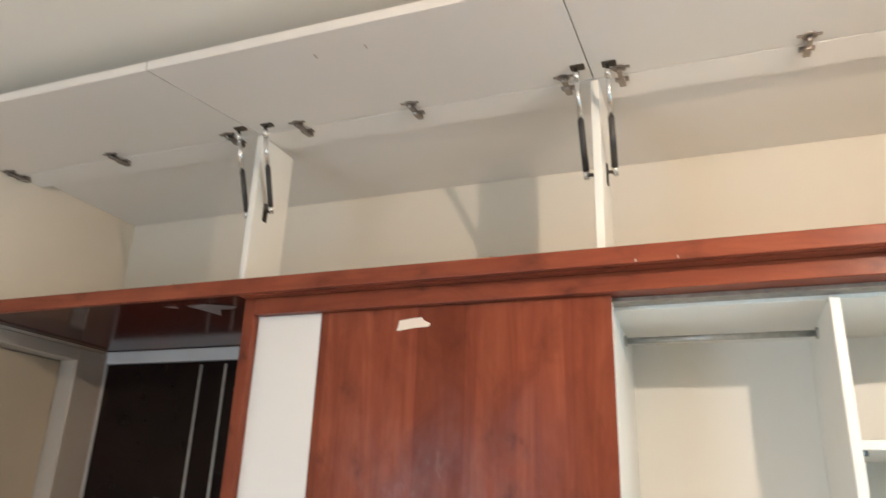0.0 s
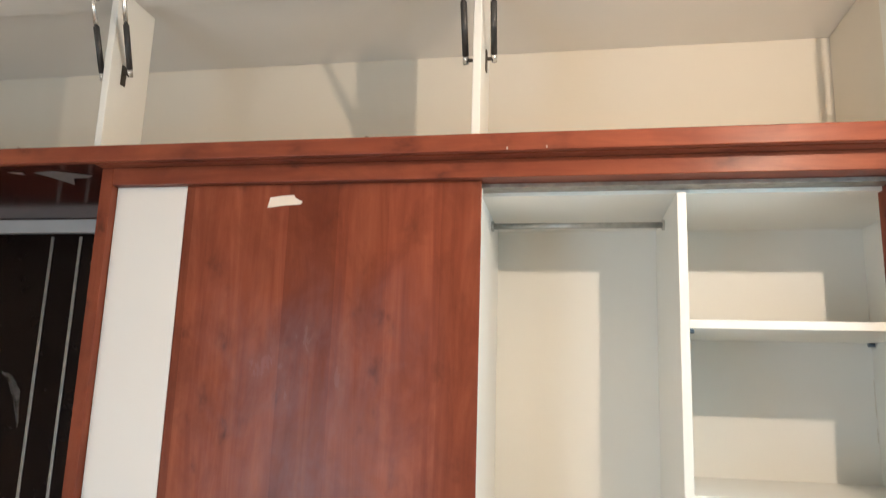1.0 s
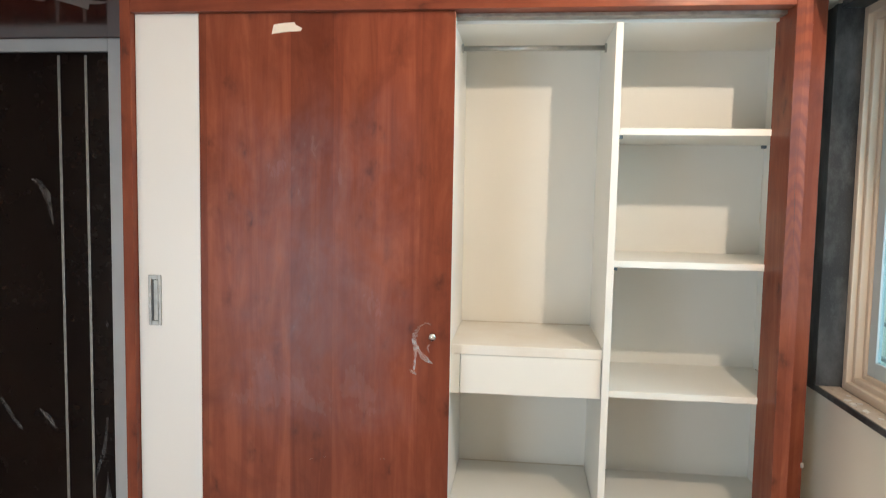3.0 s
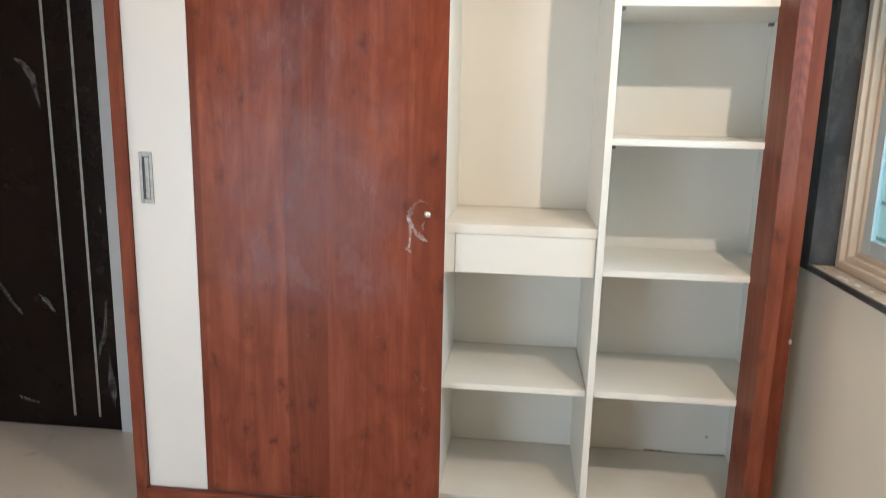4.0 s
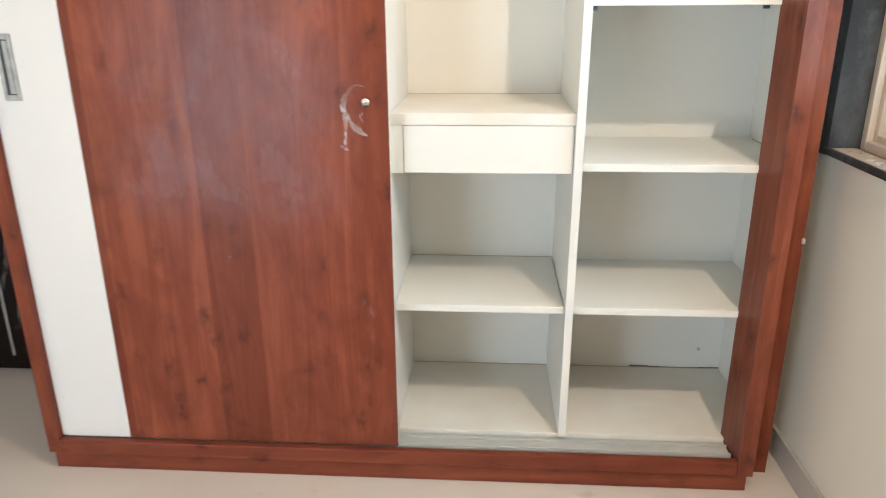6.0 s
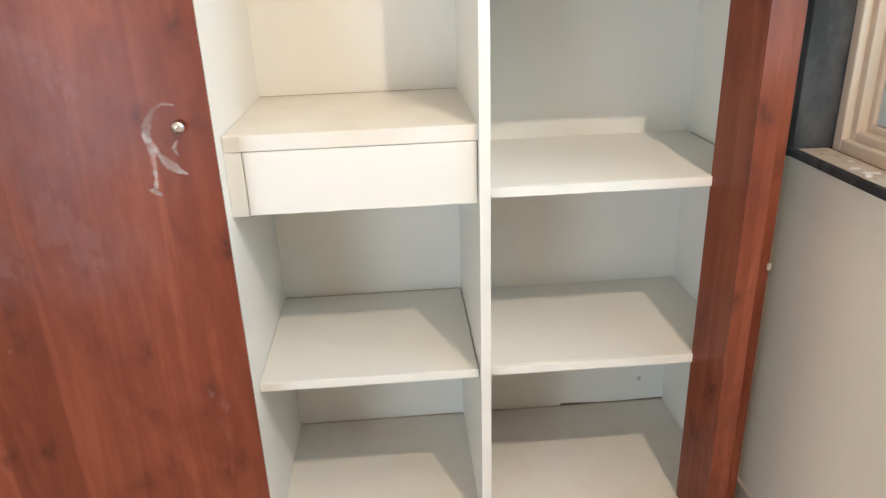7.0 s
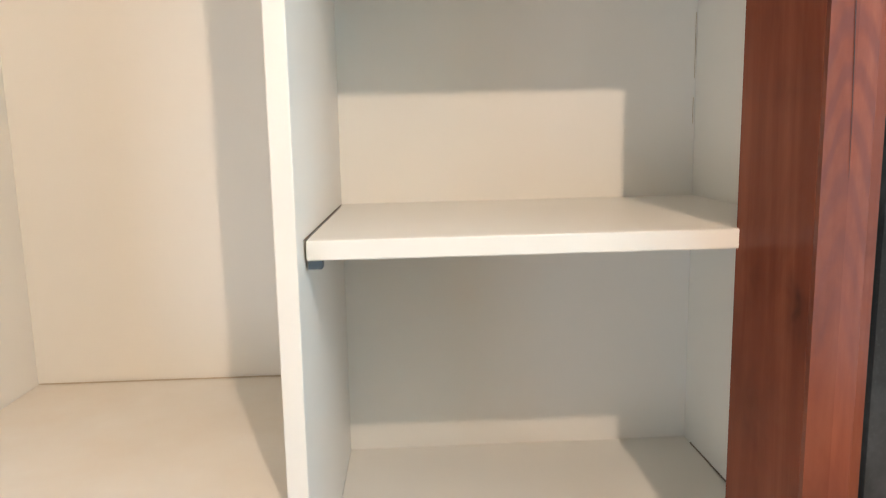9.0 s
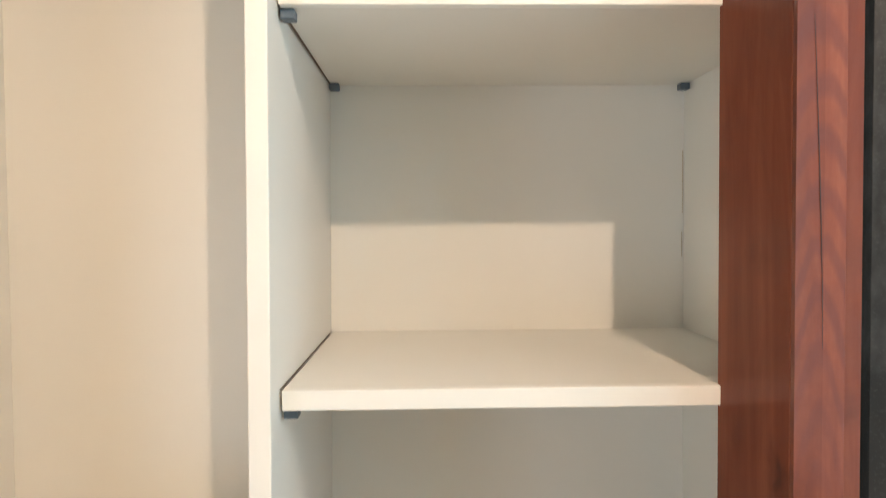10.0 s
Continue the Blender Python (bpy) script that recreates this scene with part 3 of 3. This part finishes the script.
LOCK_FILM = (((0.990, 1.112, 0.004), (0.970, 1.117, 0.006), (0.952, 1.106, 0.010), (0.938, 1.085, 0.018), (0.934, 1.060, 0.020), (0.939, 1.035, 0.016), (0.938, 1.000, 0.010), (0.934, 0.968, 0.008)),
             ((0.936, 1.058, 0.012), (0.950, 1.030, 0.012), (0.962, 1.012, 0.022), (0.978, 1.000, 0.018), (0.993, 0.992, 0.003)),
             ((0.920, 0.968, 0.006), (0.932, 0.964, 0.012), (0.942, 0.955, 0.008)), ((0.984, 1.052, 0.006), (0.976, 1.040, 0.008), (0.982, 1.026, 0.003)))
for n, line in enumerate(LOCK_FILM):
    part("film_scrap", ribbon(line, 0.0185, n + 11), film, sd, "torn clear film round the lock", True)
tp = bmesh.new()
outline = ((0.480, 1.992), (0.487, 2.020), (0.520, 2.024), (0.552, 2.026), (0.556, 2.018), (0.576, 2.008), (0.571, 2.000), (0.530, 1.998))
tp.faces.new([tp.verts.new((x, 0.0178, z)) for x, z in outline])
ext = bmesh.ops.extrude_face_region(tp, geom=tp.faces[:])
bmesh.ops.translate(tp, verts=[v for v in ext["geom"] if isinstance(v, bmesh.types.BMVert)], vec=(0, 0.0009, 0))
bmesh.ops.recalc_face_normals(tp, faces=tp.faces[:])
part("tape_strip", tp, tape_mat, sd, "torn strip of masking tape")

# ---- loft cabinet above ----
loft = thing("loft_cabinet", (0.5, 0.2, 2.107), "long loft cabinet with raised flap doors over the wardrobe", "cabinet")
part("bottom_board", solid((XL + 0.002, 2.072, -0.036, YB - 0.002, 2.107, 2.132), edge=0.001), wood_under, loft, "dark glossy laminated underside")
part("fascia", solid((XL + 0.002, 2.074, -0.058, -0.037, 2.106, 2.151), edge=0.003), wood_h, loft, "red-brown wood edge board")
part("liner_board", solid((XL + 0.002, 2.072, -0.036, YB - 0.002, 2.133, 2.149)), white_lam, loft)
part("edge_lip", solid((0.001, 2.046, -0.0364, -0.001, 2.1046, 2.1068)), wood_h, loft)
HZ = 2.652                  # height of the hinges
part("top_rail", solid((XL + 0.002, 2.076, 0.0, 0.11, HZ, HZ + 0.028), edge=0.001), flap_lam, loft)
part("top_board", solid((XL + 0.002, 2.076, 0.111, YB - 0.002, HZ + 0.026, HZ + 0.046)), flap_lam, loft)
POSTS = ((-0.040, -0.018), (1.017, 1.039), (2.052, 2.076))
for a, b in POSTS:
    part("post", solid((a, b, 0.0, 0.178, 2.1495, HZ - 0.001), edge=0.0025), white_lam, loft)
DROOP = math.atan2(0.072, 0.49)
FL = 0.495
hinge_turn = Matrix.Translation((0, -0.003, HZ)) @ Matrix.Rotation(DROOP, 4, "X")


def flap_box(x0, x1, y0, y1, z0, z1, edge=0.0):
    bm = solid((x0, x1, y0, y1, z0, z1), edge=edge)
    bm.transform(hinge_turn)
    return bm


for x0, x1, spots in ((XL + 0.006, -0.0305, (-1.075, -0.60, -0.12)), (-0.0275, 1.0265, (0.135, 0.51, 0.955)), (1.0295, 2.070, (1.10, 1.545, 1.98))):
    flap = part("flap_door", flap_box(x0, x1, -FL, 0.0, 0.0, 0.024, 0.0015), flap_lam, loft, "raised off-white flap door")
    for hx in spots:
        cup = bmesh.new()
        bmesh.ops.create_cone(cup, cap_ends=True, segments=20, radius1=0.0175, radius2=0.0175, depth=0.004, matrix=Matrix.Translation((hx, -0.024, -0.002)))
        box(cup, hx - 0.027, hx + 0.027, -0.034, -0.022, -0.003, -0.0002, edge=0.0008)
        box(cup, hx - 0.007, hx + 0.007, -0.030, 0.012, -0.016, -0.004, edge=0.003)
        box(cup, hx - 0.009, hx + 0.009, 0.008, 0.058, -0.020, -0.008, edge=0.003)
        box(cup, hx - 0.018, hx + 0.018, 0.030, 0.048, -0.009, -0.0005, edge=0.001)
        bmesh.ops.translate(cup, verts=cup.verts[:], vec=(0, -0.018, 0))
        cup.transform(hinge_turn)
        part("hinge", cup, steel, flap, "nickel cup hinge")


def strut(top, foot, post_face):
    """A gas strut between a flap and a post, with its two brackets."""
    top, foot = Vector(top), Vector(foot)
    way = (top - foot).normalized()
    mid = foot.lerp(top, 0.56)
    st = part("gas_strut", rod(bmesh.new(), foot + way * 0.012, mid, 0.0085, 18), black_plastic, loft, "black gas strut with chrome rod", True)
    part("piston_rod", rod(bmesh.new(), mid, top - way * 0.008, 0.0064, 14), chrome, st, "chrome piston rod", True)
    part("end_socket", rod(bmesh.new(), foot - way * 0.010, foot + way * 0.014, 0.0078, 14), chrome, st, "", True)
    part("end_socket", rod(bmesh.new(), top - way * 0.016, top + way * 0.006, 0.0078, 14), chrome, st, "", True)
    side_way = 1 if post_face > foot.x else -1
    foot_plate = solid((min(post_face, post_face - side_way * 0.004), max(post_face, post_face - side_way * 0.004), foot.y - 0.008, foot.y + 0.012, foot.z - 0.036, foot.z + 0.024), edge=0.0012)
    rod(foot_plate, (post_face - side_way * 0.003, foot.y, foot.z), (foot.x, foot.y, foot.z), 0.005, 12)
    part("foot_bracket", foot_plate, dark_steel, st, "dark steel bracket")
    zf = HZ + (top.y + 0.003) * math.tan(DROOP)
    plate = solid((top.x - 0.014, top.x + 0.022, top.y - 0.012, top.y + 0.012, zf - 0.006, zf + 0.002), edge=0.0015)
    rod(plate, (top.x, top.y, zf - 0.001), (top.x, top.y, top.z), 0.005, 12)
    part("flap_bracket", plate, dark_steel, st, "dark steel bracket")


strut((-0.055, -0.074, 2.618), (-0.074, 0.044, 2.397), -0.040)
strut((0.038, -0.067, 2.618), (0.005, 0.056, 2.410), -0.018)
strut((0.996, -0.093, 2.616), (0.990, 0.057, 2.398), 1.017)
strut((1.075, -0.084, 2.616), (1.062, 0.090, 2.416), 1.039)
strut((2.026, -0.078, 2.618), (2.030, 0.060, 2.400), 2.052)

# ---- small things ----
# crack in the laminate of the right post
crack = bmesh.new()
for i in range(12):
    z0 = 1.375 + i * 0.0235
    x0, x1 = 2.0245 - 0.0095 * (i / 12) ** 1.4, 2.0245 - 0.0095 * ((i + 1) / 12) ** 1.4
    w = 0.0003 + 0.0005 * math.sin(math.pi * (i + 0.5) / 12)
    vs = [crack.verts.new((x, -0.0071, z)) for x, z in ((x0 - w / 2, z0), (x0 + w / 2, z0), (x1 + w / 2, z0 + 0.0236), (x1 - w / 2, z0 + 0.0236))]
    crack.faces.new(vs)
part("crack", crack, crack_dark, ward, "fine dark split in the laminate")
# gaps and a screw cap at the foot of the back board
for k in range(9):
    g0, g1 = 1.795 + 0.034 * k, 1.795 + 0.034 * (k + 1)
    h = (0.0058, 0.0050, 0.0030, 0.0016, 0.0012, 0.0016, 0.0022, 0.0032, 0.0042)[k]
    part("back_gap", solid((g0, min(g1, 2.1005), YK - 0.0022, YK - 0.0004, IZ0 + 0.0006, IZ0 + 0.0006 + h)), gap_dark, ward, "dark open joint")
part("screw_cap", rod(bmesh.new(), (2.026, YK - 0.003, 0.172), (2.026, YK - 0.0003, 0.172), 0.006, 14), track_grey, ward, "small pale grey screw cap")
part("screw_cap", rod(bmesh.new(), (2.0995, 0.30, 1.48), (2.1018, 0.30, 1.48), 0.004, 12), cap_grey, ward, "small grey screw cap")
part("side_gap", solid((2.1000, 2.1017, 0.15, 0.50, 0.9041, 0.9052)), gap_dark, ward, "dark joint beside the shelf")
part("side_gap", solid((1.5419, 1.5436, 0.146, 0.50, 1.7014, 1.7029)), gap_dark, ward, "dark joint under the shelf")
part("side_gap", solid((1.5383, 1.5394, 0.120, 0.50, 1.3161, 1.3167)), gap_dark, ward, "dark joint beside the shelf")
part("side_gap", solid((2.0990, 2.0994, YK - 0.0016, YK - 0.0004, 1.50, 1.60)), corner_dirt, ward, "brownish dirt in the corner")
part("side_gap", solid((2.0982, 2.0986, YK - 0.0016, YK - 0.0004, 1.43, 1.47)), corner_dirt, ward, "brownish dirt in the corner")
part("plaster_chip", solid((2.117, 2.127, 0.092, 0.104, 0.699, 0.716), edge=0.003), plaster_bits, ward, "pale plaster chip stuck to the filler strip")
# pale scuffs on the sliding door
for n, (cx, cz, w, h) in enumerate(((0.989, 0.520, 0.020, 0.05), (0.965, 0.545, 0.012, 0.03), (0.608, 0.667, 0.010, 0.014), (0.652, 0.678, 0.012, 0.006), (0.842, 0.681, 0.016, 0.004), (0.983, 0.440, 0.012, 0.03), (0.975, 0.470, 0.010, 0.025))):
    part("scuff", torn_film(cx, cz, w, h, 0.0196, n + 31), scuff_film, sd, "pale scuff", True)


def scrap(points, z, drop, seed):
    """A torn paper scrap that hangs from a level face; points give its outline seen from below."""
    rnd = random.Random(seed)
    bm = bmesh.new()
    top = [bm.verts.new((x, y, z - rnd.uniform(0.0004, drop))) for x, y in points]
    mid = bm.verts.new((sum(x for x, y in points) / len(points), sum(y for x, y in points) / len(points), z - drop * 0.6))
    for a, b in zip(top, top[1:] + top[:1]):
        bm.faces.new((mid, a, b))
    return bm


part("paper_scrap", scrap(((-0.235, 0.020), (-0.17, 0.012), (-0.12, 0.030), (-0.075, 0.060), (-0.11, 0.085), (-0.15, 0.078), (-0.19, 0.135), (-0.205, 0.070)), 2.1066, 0.006, 4), old_label, loft, "torn greyed paper label", False)
part("paper_scrap", scrap(((-0.31, 0.005), (-0.265, 0.010), (-0.275, 0.040), (-0.30, 0.030)), 2.1066, 0.004, 6), old_label, loft, "torn greyed paper label", False)
for x, z, w in ((1.114, 2.112, 0.004), (1.208, 2.113, 0.003)):
    part("chip", solid((x - w / 2, x + w / 2, -0.0590, -0.0578, z - 0.004, z + 0.003), edge=0.0004), paper, loft, "tiny pale chip")
for x, y in ((0.409, -0.397), (0.546, -0.396)):
    zf = HZ + (y + 0.003) * math.tan(DROOP)
    part("shaving", solid((x - 0.002, x + 0.003, y - 0.010, y + 0.008, zf - 0.003, zf - 0.0006), edge=0.0004), paper, loft, "tiny pale wood shaving")
crumbs = bmesh.new()
rnd = random.Random(9)
for i in range(60):
    x, y, q = rnd.uniform(-1.05, 2.02), -0.036 - 0.018 * rnd.random(), 0.001 + 0.003 * rnd.random() ** 3
    bmesh.ops.create_icosphere(crumbs, subdivisions=1, radius=1, matrix=Matrix.LocRotScale((x, y, 2.151 + q * 0.4), Euler((0, 0, rnd.uniform(0, 3))), (q, q * 1.5, q * 0.6)))
tagged(link("sawdust", crumbs, dust), "specks of sawdust along the loft edge board", "debris", "", "stuff")
# lines of dirt in the inner corners
for x0, x1, z in ((1.040, 1.512, 1.0372), (1.040, 1.507, 0.5012), (1.040, 1.504, IZ0), (1.530, 2.099, IZ0)):
    part("dirt_line", solid((x0, x1, YK - 0.0065, YK - 0.0022, z + 0.0003, z + 0.0012), edge=0.0003), corner_dirt, ward, "brownish dirt in the corner")
